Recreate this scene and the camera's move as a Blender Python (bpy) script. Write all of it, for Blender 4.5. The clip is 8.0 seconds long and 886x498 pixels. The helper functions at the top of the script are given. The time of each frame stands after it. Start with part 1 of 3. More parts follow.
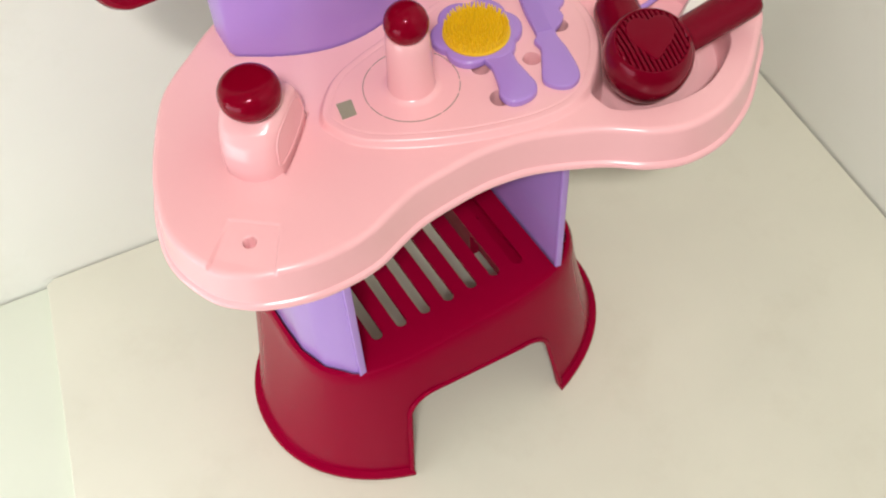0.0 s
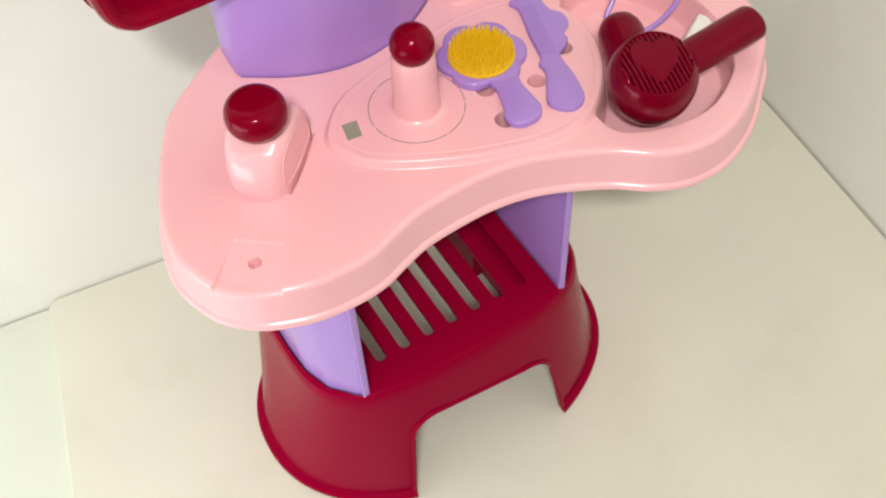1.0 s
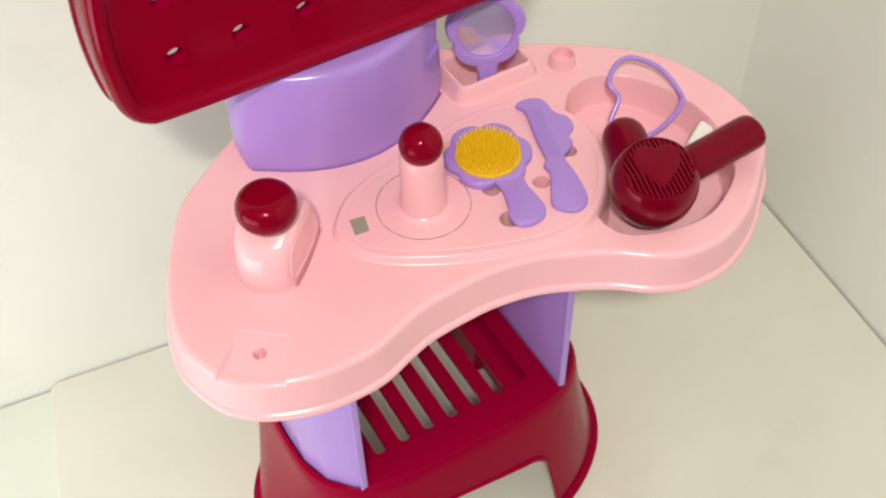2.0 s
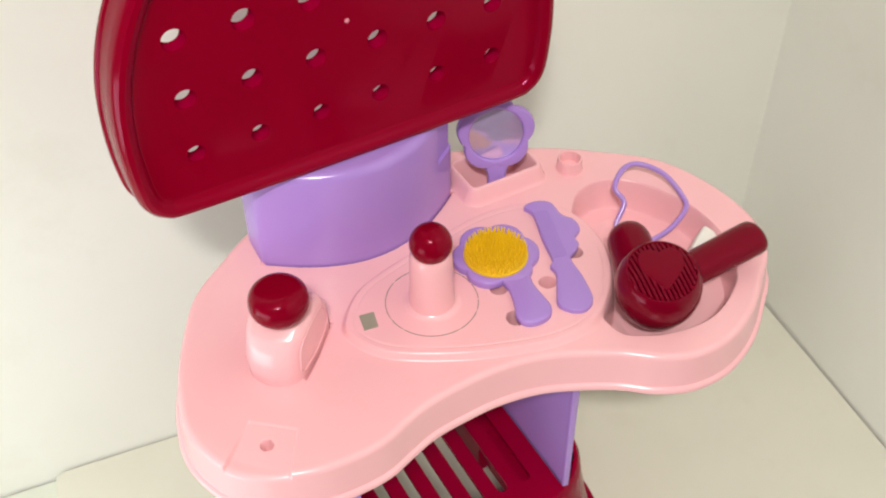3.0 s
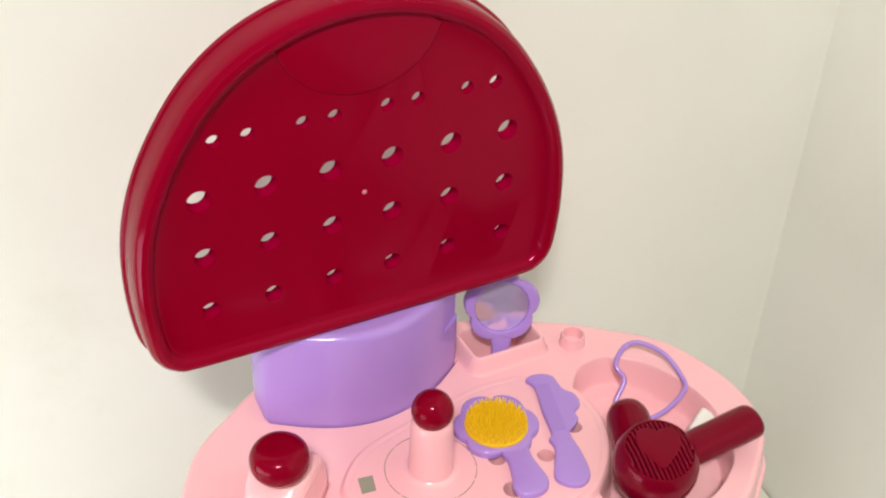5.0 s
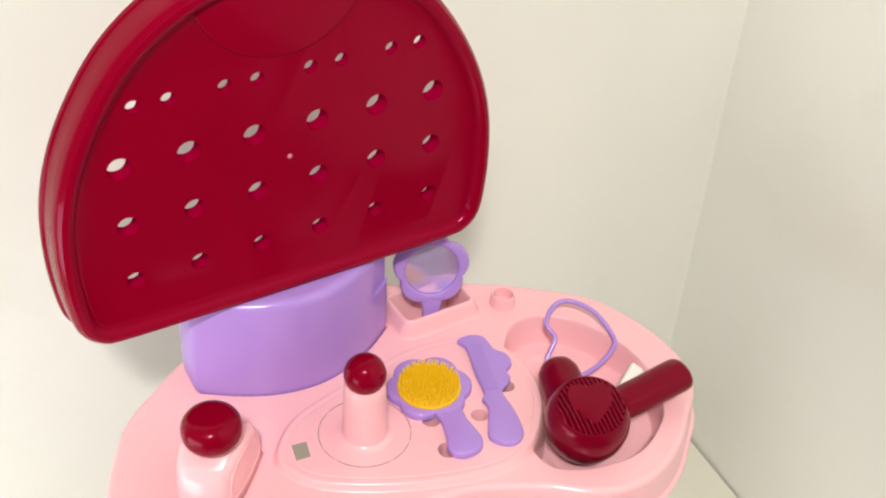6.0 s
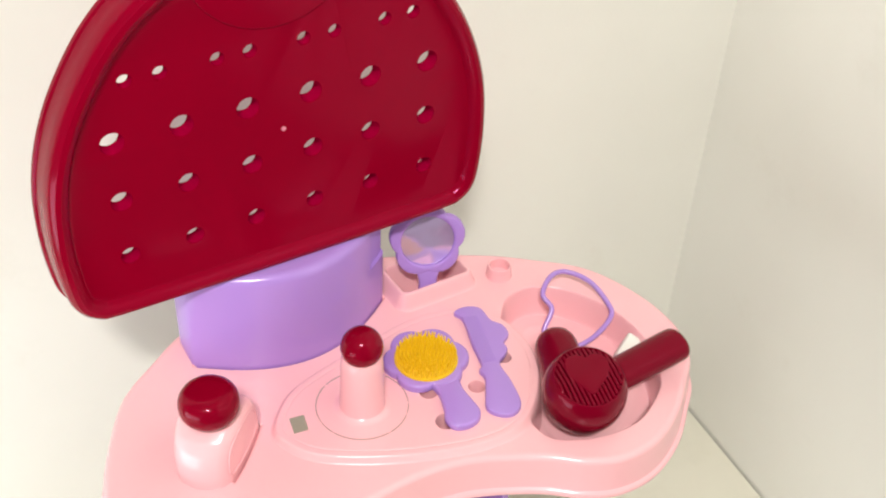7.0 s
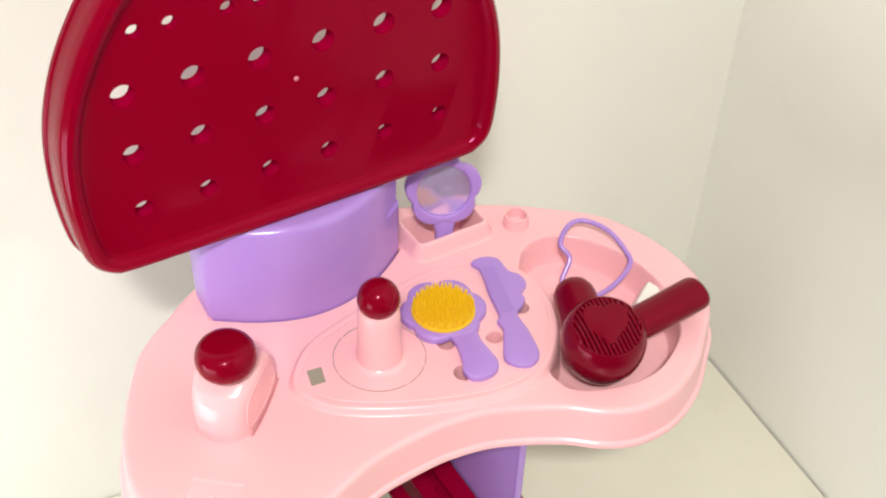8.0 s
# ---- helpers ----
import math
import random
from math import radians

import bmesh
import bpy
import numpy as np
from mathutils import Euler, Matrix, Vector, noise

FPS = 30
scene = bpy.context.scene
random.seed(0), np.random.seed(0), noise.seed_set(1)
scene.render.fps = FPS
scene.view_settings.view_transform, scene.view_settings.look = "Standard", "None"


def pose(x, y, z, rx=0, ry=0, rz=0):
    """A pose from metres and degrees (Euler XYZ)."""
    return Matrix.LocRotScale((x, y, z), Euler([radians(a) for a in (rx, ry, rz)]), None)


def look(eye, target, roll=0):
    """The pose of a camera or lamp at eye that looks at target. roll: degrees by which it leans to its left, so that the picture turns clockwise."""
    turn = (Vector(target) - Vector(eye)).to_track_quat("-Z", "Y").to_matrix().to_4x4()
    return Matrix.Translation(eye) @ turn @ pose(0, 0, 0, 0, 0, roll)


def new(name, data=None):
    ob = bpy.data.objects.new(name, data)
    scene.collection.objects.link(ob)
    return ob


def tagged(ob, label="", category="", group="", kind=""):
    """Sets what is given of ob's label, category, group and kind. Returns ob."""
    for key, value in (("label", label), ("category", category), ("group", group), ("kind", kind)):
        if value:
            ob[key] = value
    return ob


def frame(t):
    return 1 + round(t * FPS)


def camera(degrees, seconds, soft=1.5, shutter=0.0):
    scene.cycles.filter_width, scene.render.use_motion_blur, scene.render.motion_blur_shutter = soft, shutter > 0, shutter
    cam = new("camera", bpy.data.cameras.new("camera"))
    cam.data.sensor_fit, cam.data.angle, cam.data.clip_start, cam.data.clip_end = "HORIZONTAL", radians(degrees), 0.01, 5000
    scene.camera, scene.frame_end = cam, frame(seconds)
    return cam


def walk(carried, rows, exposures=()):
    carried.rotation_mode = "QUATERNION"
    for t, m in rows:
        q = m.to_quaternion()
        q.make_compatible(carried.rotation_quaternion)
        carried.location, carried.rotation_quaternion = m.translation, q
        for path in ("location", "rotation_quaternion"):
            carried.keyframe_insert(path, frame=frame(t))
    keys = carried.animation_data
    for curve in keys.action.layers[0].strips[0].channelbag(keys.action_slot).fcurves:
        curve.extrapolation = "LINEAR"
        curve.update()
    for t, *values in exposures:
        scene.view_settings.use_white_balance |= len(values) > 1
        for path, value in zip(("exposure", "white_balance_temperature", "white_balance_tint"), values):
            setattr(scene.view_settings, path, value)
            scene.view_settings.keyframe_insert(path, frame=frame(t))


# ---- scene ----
cam = camera(43.10, 8.0, soft=2.1)
PATH = [
    (0, pose(-0.2834, -0.4849, 1.1017, 34.918, 0, -28.788) @ pose(0, 0, 0, 0, 0, -3.699)),
    (0.5, pose(-0.2839, -0.4816, 1.1012, 34.943, 0, -28.902) @ pose(0, 0, 0, 0, 0, -3.654)),
    (1, pose(-0.2891, -0.4852, 1.1010, 36.180, 0, -29.019) @ pose(0, 0, 0, 0, 0, -3.301)),
    (1.5, pose(-0.2915, -0.4861, 1.1090, 38.592, 0, -29.730) @ pose(0, 0, 0, 0, 0, -2.250)),
    (1.7, pose(-0.2920, -0.4866, 1.1106, 39.500, 0, -29.500) @ pose(0, 0, 0, 0, 0, -2.000)),
    (2.8, pose(-0.2988, -0.4935, 1.1322, 44.376, 0, -29.125) @ pose(0, 0, 0, 0, 0, -0.583)),
    (3, pose(-0.3009, -0.4996, 1.1303, 45.734, 0, -28.884) @ pose(0, 0, 0, 0, 0, -0.604)),
    (3.5, pose(-0.3078, -0.4995, 1.1353, 48.772, 0, -28.422) @ pose(0, 0, 0, 0, 0, 0.359)),
    (4, pose(-0.3098, -0.5082, 1.1425, 51.745, 0, -26.935) @ pose(0, 0, 0, 0, 0, 0.709)),
    (4.2, pose(-0.3114, -0.5041, 1.1463, 52.331, 0, -26.344) @ pose(0, 0, 0, 0, 0, 1.150)),
    (5.3, pose(-0.3104, -0.5206, 1.1478, 54.738, 0, -30.306) @ pose(0, 0, 0, 0, 0, 2.762)),
    (5.5, pose(-0.3133, -0.5186, 1.1468, 54.020, 0, -32.017) @ pose(0, 0, 0, 0, 0, 3.200)),
    (6, pose(-0.3107, -0.5170, 1.1412, 52.863, 0, -32.996) @ pose(0, 0, 0, 0, 0, 3.314)),
    (6.5, pose(-0.3083, -0.5148, 1.1438, 51.966, 0, -33.281) @ pose(0, 0, 0, 0, 0, 3.333)),
    (7, pose(-0.3084, -0.5134, 1.1407, 51.307, 0, -33.361) @ pose(0, 0, 0, 0, 0, 3.020)),
    (7.5, pose(-0.3005, -0.5099, 1.1380, 48.845, 0, -32.220) @ pose(0, 0, 0, 0, 0, 1.796)),
    (8, pose(-0.3033, -0.5055, 1.1353, 48.633, 0, -32.407) @ pose(0, 0, 0, 0, 0, 1.867)),
]
walk(cam, PATH, [(0.0, 0.13, 6500, 12.5), (1.0, 0.17, 6500, 12.5), (1.5, 0.19, 6500, 12.5), (3.0, 0.21, 6500, 12.5), (4.0, 0.24, 6500, 12.5),
                (6.0, 0.39, 6500, 13.5), (8.0, 0.47, 6500, 13.5)])

# ---- light of the room ----
PSI = math.radians(-7.09)          # the room stands turned against the vanity
WALL_R, WALL_B = 0.563, 0.3675     # inner planes of the two walls behind the vanity
ROOM = Matrix.Rotation(PSI, 4, "Z")

world = bpy.data.worlds.new("room_air")
scene.world = world
world.use_nodes = True
world.node_tree.nodes["Background"].inputs[0].default_value = (0.95, 0.97, 1.0, 1)
world.node_tree.nodes["Background"].inputs[1].default_value = 0.3


def area_lamp(name, eye, target, sx, sy, watts, colour):
    data = bpy.data.lights.new(name, "AREA")
    data.shape, data.size, data.size_y, data.energy, data.color = "RECTANGLE", sx, sy, watts, colour
    ob = new(name, data)
    ob.matrix_world = look(eye, target)
    return ob


area_lamp("ceiling_lamp_light", (-0.84, -1.36, 2.50), (-0.1, -0.1, 0.3), 0.30, 0.12, 37.5, (1.0, 0.965, 0.905))
area_lamp("ceiling_lamp_light", (-1.00, -1.22, 2.42), (-0.1, -0.1, 0.3), 0.10, 0.10, 3, (1.0, 0.965, 0.905))
# added fill light low on the left, brightens floor and leg; no known window
area_lamp("left_fill_light", ROOM @ Vector((-0.92, -0.24, 0.28)), ROOM @ Vector((0.0, -0.24, 0.20)), 0.84, 0.40, 4.2, (0.92, 1.0, 0.98))


# ---- materials ----
def material(name, colour, rough=0.35, metal=0.0, spec=0.5, grain=0.0, grain_scale=400.0, blotch=0.04, blotch_scale=9.0,
             coat=0.0, bump=0.0, bump_scale=60.0, sheen_rough=0.06, tint=(1.0, 1.0, 1.0), stain=0.0, stain_scale=7.0,
             dirt=(0.46, 0.41, 0.29)):
    m = bpy.data.materials.new(name)
    m.use_nodes = True
    t = m.node_tree
    b = t.nodes["Principled BSDF"]
    pos = t.nodes.new("ShaderNodeTexCoord")
    n1 = t.nodes.new("ShaderNodeTexNoise")
    n1.inputs["Scale"].default_value, n1.inputs["Detail"].default_value = blotch_scale, 4
    n2 = t.nodes.new("ShaderNodeTexNoise")
    n2.inputs["Scale"].default_value, n2.inputs["Detail"].default_value = grain_scale, 3
    for n in (n1, n2):
        t.links.new(pos.outputs["Object"], n.inputs["Vector"])
    mix = t.nodes.new("ShaderNodeMix")
    mix.data_type = "RGBA"
    mix.inputs[6].default_value = (*[c * (1 - blotch) for c in colour], 1)
    mix.inputs[7].default_value = (*[min(1, c * (1 + blotch)) for c in colour], 1)
    t.links.new(n1.outputs["Fac"], mix.inputs[0])
    if stain:
        n4 = t.nodes.new("ShaderNodeTexNoise")
        n4.inputs["Scale"].default_value, n4.inputs["Detail"].default_value, n4.inputs["Roughness"].default_value = stain_scale, 7, 0.68
        t.links.new(pos.outputs["Object"], n4.inputs["Vector"])
        cover = t.nodes.new("ShaderNodeMapRange")
        cover.inputs[1].default_value, cover.inputs[2].default_value, cover.inputs[4].default_value = 0.54, 0.78, stain
        t.links.new(n4.outputs["Fac"], cover.inputs[0])
        soil = t.nodes.new("ShaderNodeMix")
        soil.data_type = "RGBA"
        soil.inputs[7].default_value = (*dirt, 1)
        t.links.new(cover.outputs[0], soil.inputs[0])
        t.links.new(mix.outputs[2], soil.inputs[6])
        mix = soil
    t.links.new(mix.outputs[2], b.inputs["Base Color"])
    mr = t.nodes.new("ShaderNodeMapRange")
    mr.inputs[3].default_value, mr.inputs[4].default_value = max(0.02, rough - sheen_rough), rough + sheen_rough
    t.links.new(n1.outputs["Fac"], mr.inputs[0])
    t.links.new(mr.outputs[0], b.inputs["Roughness"])
    b.inputs["Metallic"].default_value = metal
    b.inputs["Specular IOR Level"].default_value = spec
    b.inputs["Specular Tint"].default_value = (*tint, 1)
    b.inputs["Coat Weight"].default_value = coat
    b.inputs["Coat Roughness"].default_value = 0.08
    if grain or bump:
        n3 = t.nodes.new("ShaderNodeTexNoise")
        n3.inputs["Scale"].default_value = bump_scale
        t.links.new(pos.outputs["Object"], n3.inputs["Vector"])
        b1 = t.nodes.new("ShaderNodeBump")
        b1.inputs["Strength"].default_value, b1.inputs["Distance"].default_value = grain, 0.0006
        t.links.new(n2.outputs["Fac"], b1.inputs["Height"])
        b2 = t.nodes.new("ShaderNodeBump")
        b2.inputs["Strength"].default_value, b2.inputs["Distance"].default_value = bump, 0.004
        t.links.new(n3.outputs["Fac"], b2.inputs["Height"])
        t.links.new(b1.outputs[0], b2.inputs["Normal"])
        t.links.new(b2.outputs[0], b.inputs["Normal"])
    return m


PINK = material("pink_plastic", (0.90, 0.49, 0.525), 0.24, grain=0.04, blotch=0.02, sheen_rough=0.03)
RED = material("crimson_plastic", (0.238, 0.0003, 0.014), 0.15, spec=0.19, tint=(1.0, 0.32, 0.70), grain=0.03, sheen_rough=0.03)
# lit copy of the panel crimson for hole walls: lightened, sheen left out
RED_BORE = material("matt_lit_crimson_plastic", (0.30, 0.0005, 0.030), 0.6, spec=0.0, tint=(1.0, 0.3, 0.5))
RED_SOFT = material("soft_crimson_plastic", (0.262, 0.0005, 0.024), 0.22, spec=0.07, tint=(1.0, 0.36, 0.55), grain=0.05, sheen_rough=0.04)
RED_GLOSS = material("polished_crimson_plastic", (0.205, 0.0004, 0.012), 0.13, spec=0.20, tint=(1.0, 0.45, 0.65), sheen_rough=0.02)
RED_DULL = material("crimson_satin_plastic", (0.160, 0.0004, 0.011), 0.15, spec=0.26, tint=(1.0, 0.45, 0.60), grain=0.05, sheen_rough=0.04)
PURPLE = material("lilac_plastic", (0.40, 0.24, 0.65), 0.19, grain=0.04, sheen_rough=0.03)
YELLOW = material("yellow_plastic", (0.90, 0.60, 0.01), 0.45)
# bristle yellow darkened for the pad: shade in the gaps put into colour
YELLOW_PAD = material("shaded_pad_yellow", (0.74, 0.46, 0.007), 0.6)
WHITE = material("white_plastic", (0.80, 0.79, 0.74), 0.4)
STICKER = material("grey_label", (0.30, 0.29, 0.22), 0.5, blotch=0.12, blotch_scale=150)
SEAM = material("seam_shadow_gap", (0.27, 0.22, 0.17), 0.7)
FOIL = material("mirror_foil", (0.74, 0.62, 0.98), 0.11, metal=0.65, bump=1.0, bump_scale=17, sheen_rough=0.05)
MARK = material("pale_moulding_mark", (0.62, 0.20, 0.28), 0.4)
WALLPAINT = material("cream_wall_paint", (0.810, 0.815, 0.750), 0.55, grain=0.15, grain_scale=260, blotch=0.075, blotch_scale=3.2,
                     bump=0.08, bump_scale=7, stain=0.16, stain_scale=5)
FLOORMAT = material("cream_floor_board", (0.700, 0.690, 0.585), 0.36, grain=0.06, grain_scale=300, blotch=0.08, blotch_scale=6,
                    bump=0.05, bump_scale=9, stain=0.18, stain_scale=8)
FLOORLOW = material("pale_green_floor", (0.66, 0.69, 0.59), 0.42, blotch=0.05, blotch_scale=6, bump=0.05)
GAPDARK = material("dark_gap", (0.06, 0.06, 0.05), 0.8)
# unseen walls, floor and ceiling: darkened to cut bounce and reflections
UNSEENPAINT = material("unseen_wall_dark_grey", (0.26, 0.25, 0.24), 0.6, grain=0.15, grain_scale=260, blotch=0.06, blotch_scale=3)
FLOORDARK = material("unseen_brown_floor", (0.10, 0.06, 0.035), 0.4, blotch=0.2, blotch_scale=6)
CEILPAINT = material("unseen_ceiling_grey", (0.55, 0.55, 0.53), 0.7, grain=0.2)


# ---- mesh helpers ----
def mesh_of(name, verts, faces, smooth=True, sharp=35):
    me = bpy.data.meshes.new(name)
    me.from_pydata([tuple(v) for v in verts], [], faces)
    me.validate()
    finish(me, smooth, sharp)
    return me


def finish(me, smooth=True, sharp=35):
    bm = bmesh.new()
    bm.from_mesh(me)
    bmesh.ops.recalc_face_normals(bm, faces=bm.faces)
    bm.to_mesh(me)
    bm.free()
    me.polygons.foreach_set("use_smooth", [smooth] * len(me.polygons))
    if smooth:
        me.set_sharp_from_angle(angle=radians(sharp))


PLACE = {}


def part(name, me, mat, parent=None, label="", m=None):
    ob = new(name, me)
    if not me.materials:
        me.materials.append(mat)
    PLACE[ob.name] = m if m is not None else Matrix.Identity(4)
    if parent is not None:
        ob.parent = parent
        ob.matrix_basis = PLACE.get(parent.name, Matrix.Identity(4)).inverted() @ PLACE[ob.name]
    else:
        ob.matrix_basis = PLACE[ob.name]
    return tagged(ob, label)


def thing(name, label, category, group=""):
    return tagged(new(name), label, category, group)


def spline(points, n):
    """Closed smooth curve through the points, n samples evenly spread."""
    p = np.array(points, float)
    k = len(p)
    fine = []
    for i in range(k):
        a, b, c, d = p[i - 1], p[i], p[(i + 1) % k], p[(i + 2) % k]
        for s in np.linspace(0, 1, 24, endpoint=False):
            fine.append(0.5 * (2 * b + (c - a) * s + (2 * a - 5 * b + 4 * c - d) * s * s + (3 * b - a - 3 * c + d) * s ** 3))
    return evenly(np.array(fine), n)


def evenly(fine, n):
    loop = np.vstack([fine, fine[:1]])
    step = np.hypot(*np.diff(loop[:, :2], axis=0).T) if loop.shape[1] == 2 else np.linalg.norm(np.diff(loop, axis=0), axis=1)
    along = np.concatenate([[0], np.cumsum(step)])
    s = np.linspace(0, along[-1], n, endpoint=False)
    return np.stack([np.interp(s, along, loop[:, i]) for i in range(loop.shape[1])], 1)


def offset(loop, d):
    """A closed 2D loop (anticlockwise) moved outwards by d."""
    t = np.roll(loop, -1, 0) - np.roll(loop, 1, 0)
    t /= np.maximum(np.linalg.norm(t, axis=1, keepdims=True), 1e-9)
    return loop + d * np.stack([t[:, 1], -t[:, 0]], 1)


def ccw(loop):
    x, y = loop[:, 0], loop[:, 1]
    return loop if np.sum(x * np.roll(y, -1) - np.roll(x, -1) * y) > 0 else loop[::-1]


def loft(rings, caps=(True, True), closed=False):
    """Vertices and faces through rings of equal length."""
    n = len(rings[0])
    verts = [tuple(v) for r in rings for v in r]
    faces = []
    k = len(rings)
    for i in range(k if closed else k - 1):
        a, b = i * n, ((i + 1) % k) * n
        faces += [(a + j, a + (j + 1) % n, b + (j + 1) % n, b + j) for j in range(n)]
    if not closed:
        if caps[0]:
            faces.append(tuple(range(n))[::-1])
        if caps[1]:
            faces.append(tuple((k - 1) * n + j for j in range(n)))
    return verts, faces


def at_z(loop, z):
    return [(x, y, z) for x, y in loop]


def plate(name, loop, z0, z1, r, steps=4):
    """A flat piece with that outline and rounded upper edge."""
    loop = ccw(np.array(loop))
    rings = [at_z(offset(loop, -r * 0.4), z0), at_z(loop, z0 + r * 0.4), at_z(loop, z1 - r)]
    for i in range(1, steps + 1):
        a = math.pi / 2 * i / steps
        rings.append(at_z(offset(loop, -r * (1 - math.cos(a))), z1 - r + r * math.sin(a)))
    return mesh_of(name, *loft(rings))


def lathe(name, profile, seg=48, sharp=40):
    """Profile of (radius, z) from bottom to top, turned about z."""
    rings = [[(r * math.cos(2 * math.pi * j / seg), r * math.sin(2 * math.pi * j / seg), z) for j in range(seg)] for r, z in profile]
    return mesh_of(name, *loft(rings), sharp=sharp)


def sweep(name, path, radii, seg=14, closed=False, flat=1.0, up=(0, 0, 1)):
    """A tube along 3D points with a radius for each; flat squeezes it along up."""
    p = [Vector(v) for v in path]
    n = len(p)
    rings = []
    for i in range(n):
        a, b = (p[i - 1], p[(i + 1) % n]) if closed else (p[max(i - 1, 0)], p[min(i + 1, n - 1)])
        t = (b - a).normalized()
        s = t.cross(Vector(up)).normalized()
        w = s.cross(t).normalized()
        r = radii[i] if hasattr(radii, "__len__") else radii
        rings.append([p[i] + s * r * math.cos(2 * math.pi * j / seg) + w * r * flat * math.sin(2 * math.pi * j / seg) for j in range(seg)])
    return mesh_of(name, *loft(rings, closed=closed), sharp=60)


def cut(me, cutters):
    """Cut the cutter meshes out of me."""
    ob = new("cut_base", me)
    tools = []
    for c in cutters:
        t = new("cut_tool", c)
        tools.append(t)
        mod = ob.modifiers.new("cut", "BOOLEAN")
        mod.operation, mod.solver, mod.object = "DIFFERENCE", "EXACT", t
    dg = bpy.context.evaluated_depsgraph_get()
    out = bpy.data.meshes.new_from_object(ob.evaluated_get(dg))
    name = me.name
    for o in [ob] + tools:
        bpy.data.objects.remove(o)
    for c in cutters:
        bpy.data.meshes.remove(c)
    bpy.data.meshes.remove(me)
    out.name = name
    finish(out, True, 32)
    return out


def merge(name, pieces, smooth=True, sharp=40):
    """One mesh out of (verts, faces) pieces."""
    verts, faces = [], []
    for v, f in pieces:
        k = len(verts)
        verts += [tuple(a) for a in v]
        faces += [tuple(i + k for i in g) for g in f]
    return mesh_of(name, verts, faces, smooth, sharp)


def box_piece(x0, x1, y0, y1, z0, z1, m=None):
    v = [Vector((x, y, z)) for x in (x0, x1) for y in (y0, y1) for z in (z0, z1)]
    if m is not None:
        v = [m @ a for a in v]
    return v, [(0, 1, 3, 2), (4, 6, 7, 5), (0, 4, 5, 1), (2, 3, 7, 6), (0, 2, 6, 4), (1, 5, 7, 3)]


def slab(name, x0, x1, y0, y1, z0, z1, mat, label, m=ROOM):
    v, f = box_piece(x0, x1, y0, y1, z0, z1)
    ob = part(name, mesh_of(name, v, f, smooth=False), mat, None, "", m)
    return tagged(ob, label, name.split("_")[0], kind="structure")


def rounded_rect(cx, cy, hx, hy, r, n=8, turn=0.0):
    out = []
    for sx, sy, a0 in ((1, 1, 0), (-1, 1, 90), (-1, -1, 180), (1, -1, 270)):
        for i in range(n + 1):
            a = radians(a0 + 90 * i / n)
            out.append((sx * (hx - r) + r * math.cos(a), sy * (hy - r) + r * math.sin(a)))
    c, s = math.cos(turn), math.sin(turn)
    return np.array([(cx + x * c - y * s, cy + x * s + y * c) for x, y in out])


# ---- the room ----
BACK = -2.7
LEFT = -0.95
slab("wall_north", LEFT, WALL_R + 0.12, WALL_B, WALL_B + 0.12, -0.05, 2.6, WALLPAINT, "plain cream painted wall behind the toy vanity")
slab("wall_east", WALL_R, WALL_R + 0.12, BACK, WALL_B, -0.05, 2.6, WALLPAINT, "plain cream painted wall beside the toy vanity")
# unseen walls and ceiling added to close the room, dark to limit bounce
slab("wall_south", LEFT, WALL_R + 0.12, BACK - 0.12, BACK, -0.05, 2.6, UNSEENPAINT, "unseen wall across the room, added dark grey to cut bounce")
# unseen wall, added; its low opening only makes room for the fill light
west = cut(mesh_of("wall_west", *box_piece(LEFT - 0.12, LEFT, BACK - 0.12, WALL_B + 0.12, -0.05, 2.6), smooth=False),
           [mesh_of("opening_cut", *box_piece(LEFT - 0.3, LEFT + 0.2, -0.68, 0.20, 0.06, 0.50), smooth=False)])
tagged(part("wall_west", west, UNSEENPAINT, None, "", ROOM), "unseen dark grey wall, added, with an opening for the fill light", "wall", kind="structure")
slab("ceiling", LEFT - 0.12, WALL_R + 0.12, BACK - 0.12, WALL_B + 0.12, 2.6, 2.7, CEILPAINT, "unseen light grey ceiling, added and dimmed to cut bounce")
slab("ground_under_floor", LEFT, WALL_R, BACK, WALL_B, -0.10, -0.045, GAPDARK, "dark ground in the gaps round the floor")
# unseen floor, added dark so the red panel mirrors little brightness
slab("floor_room", LEFT, WALL_R - 0.004, BACK, -0.45, -0.045, -0.014, FLOORDARK, "unseen dark brown floor, added so the plastic reflects less")
slab("floor_low", LEFT, WALL_R - 0.004, -0.45, WALL_B - 0.004, -0.045, -0.012, FLOORLOW, "pale greenish smooth floor, a step lower than the cream board")


def floor_board():
    inv = ROOM.inverted()
    edge = [inv @ Vector((-0.336, 0.412, 0)), inv @ Vector((-0.379, 0.241, 0))]
    d = (edge[1] - edge[0]).normalized()
    y1 = WALL_B - 0.0025
    top = edge[0] + d * ((y1 - edge[0].y) / d.y)
    low = edge[0] + d * ((-0.45 - edge[0].y) / d.y)
    loop = [(low.x, -0.45), (WALL_R - 0.0035, -0.45), (WALL_R - 0.0035, y1), (top.x + 0.012, y1), (top.x + 0.002, y1 - 0.006)]
    loop = np.array(loop)
    rings = [at_z(loop, -0.012), at_z(loop, -0.0015), at_z(offset(loop, -0.0012), 0.0)]
    ob = part("floor_board", mesh_of("floor_board", *loft(rings), smooth=False), FLOORMAT, None, "", ROOM)
    tagged(ob, "large smooth cream floor board lying on the floor", "floor", kind="structure")


floor_board()

# ---- the toy vanity ----
T = 0.418        # table top
SEAT = 0.183     # top of the stool-like foot
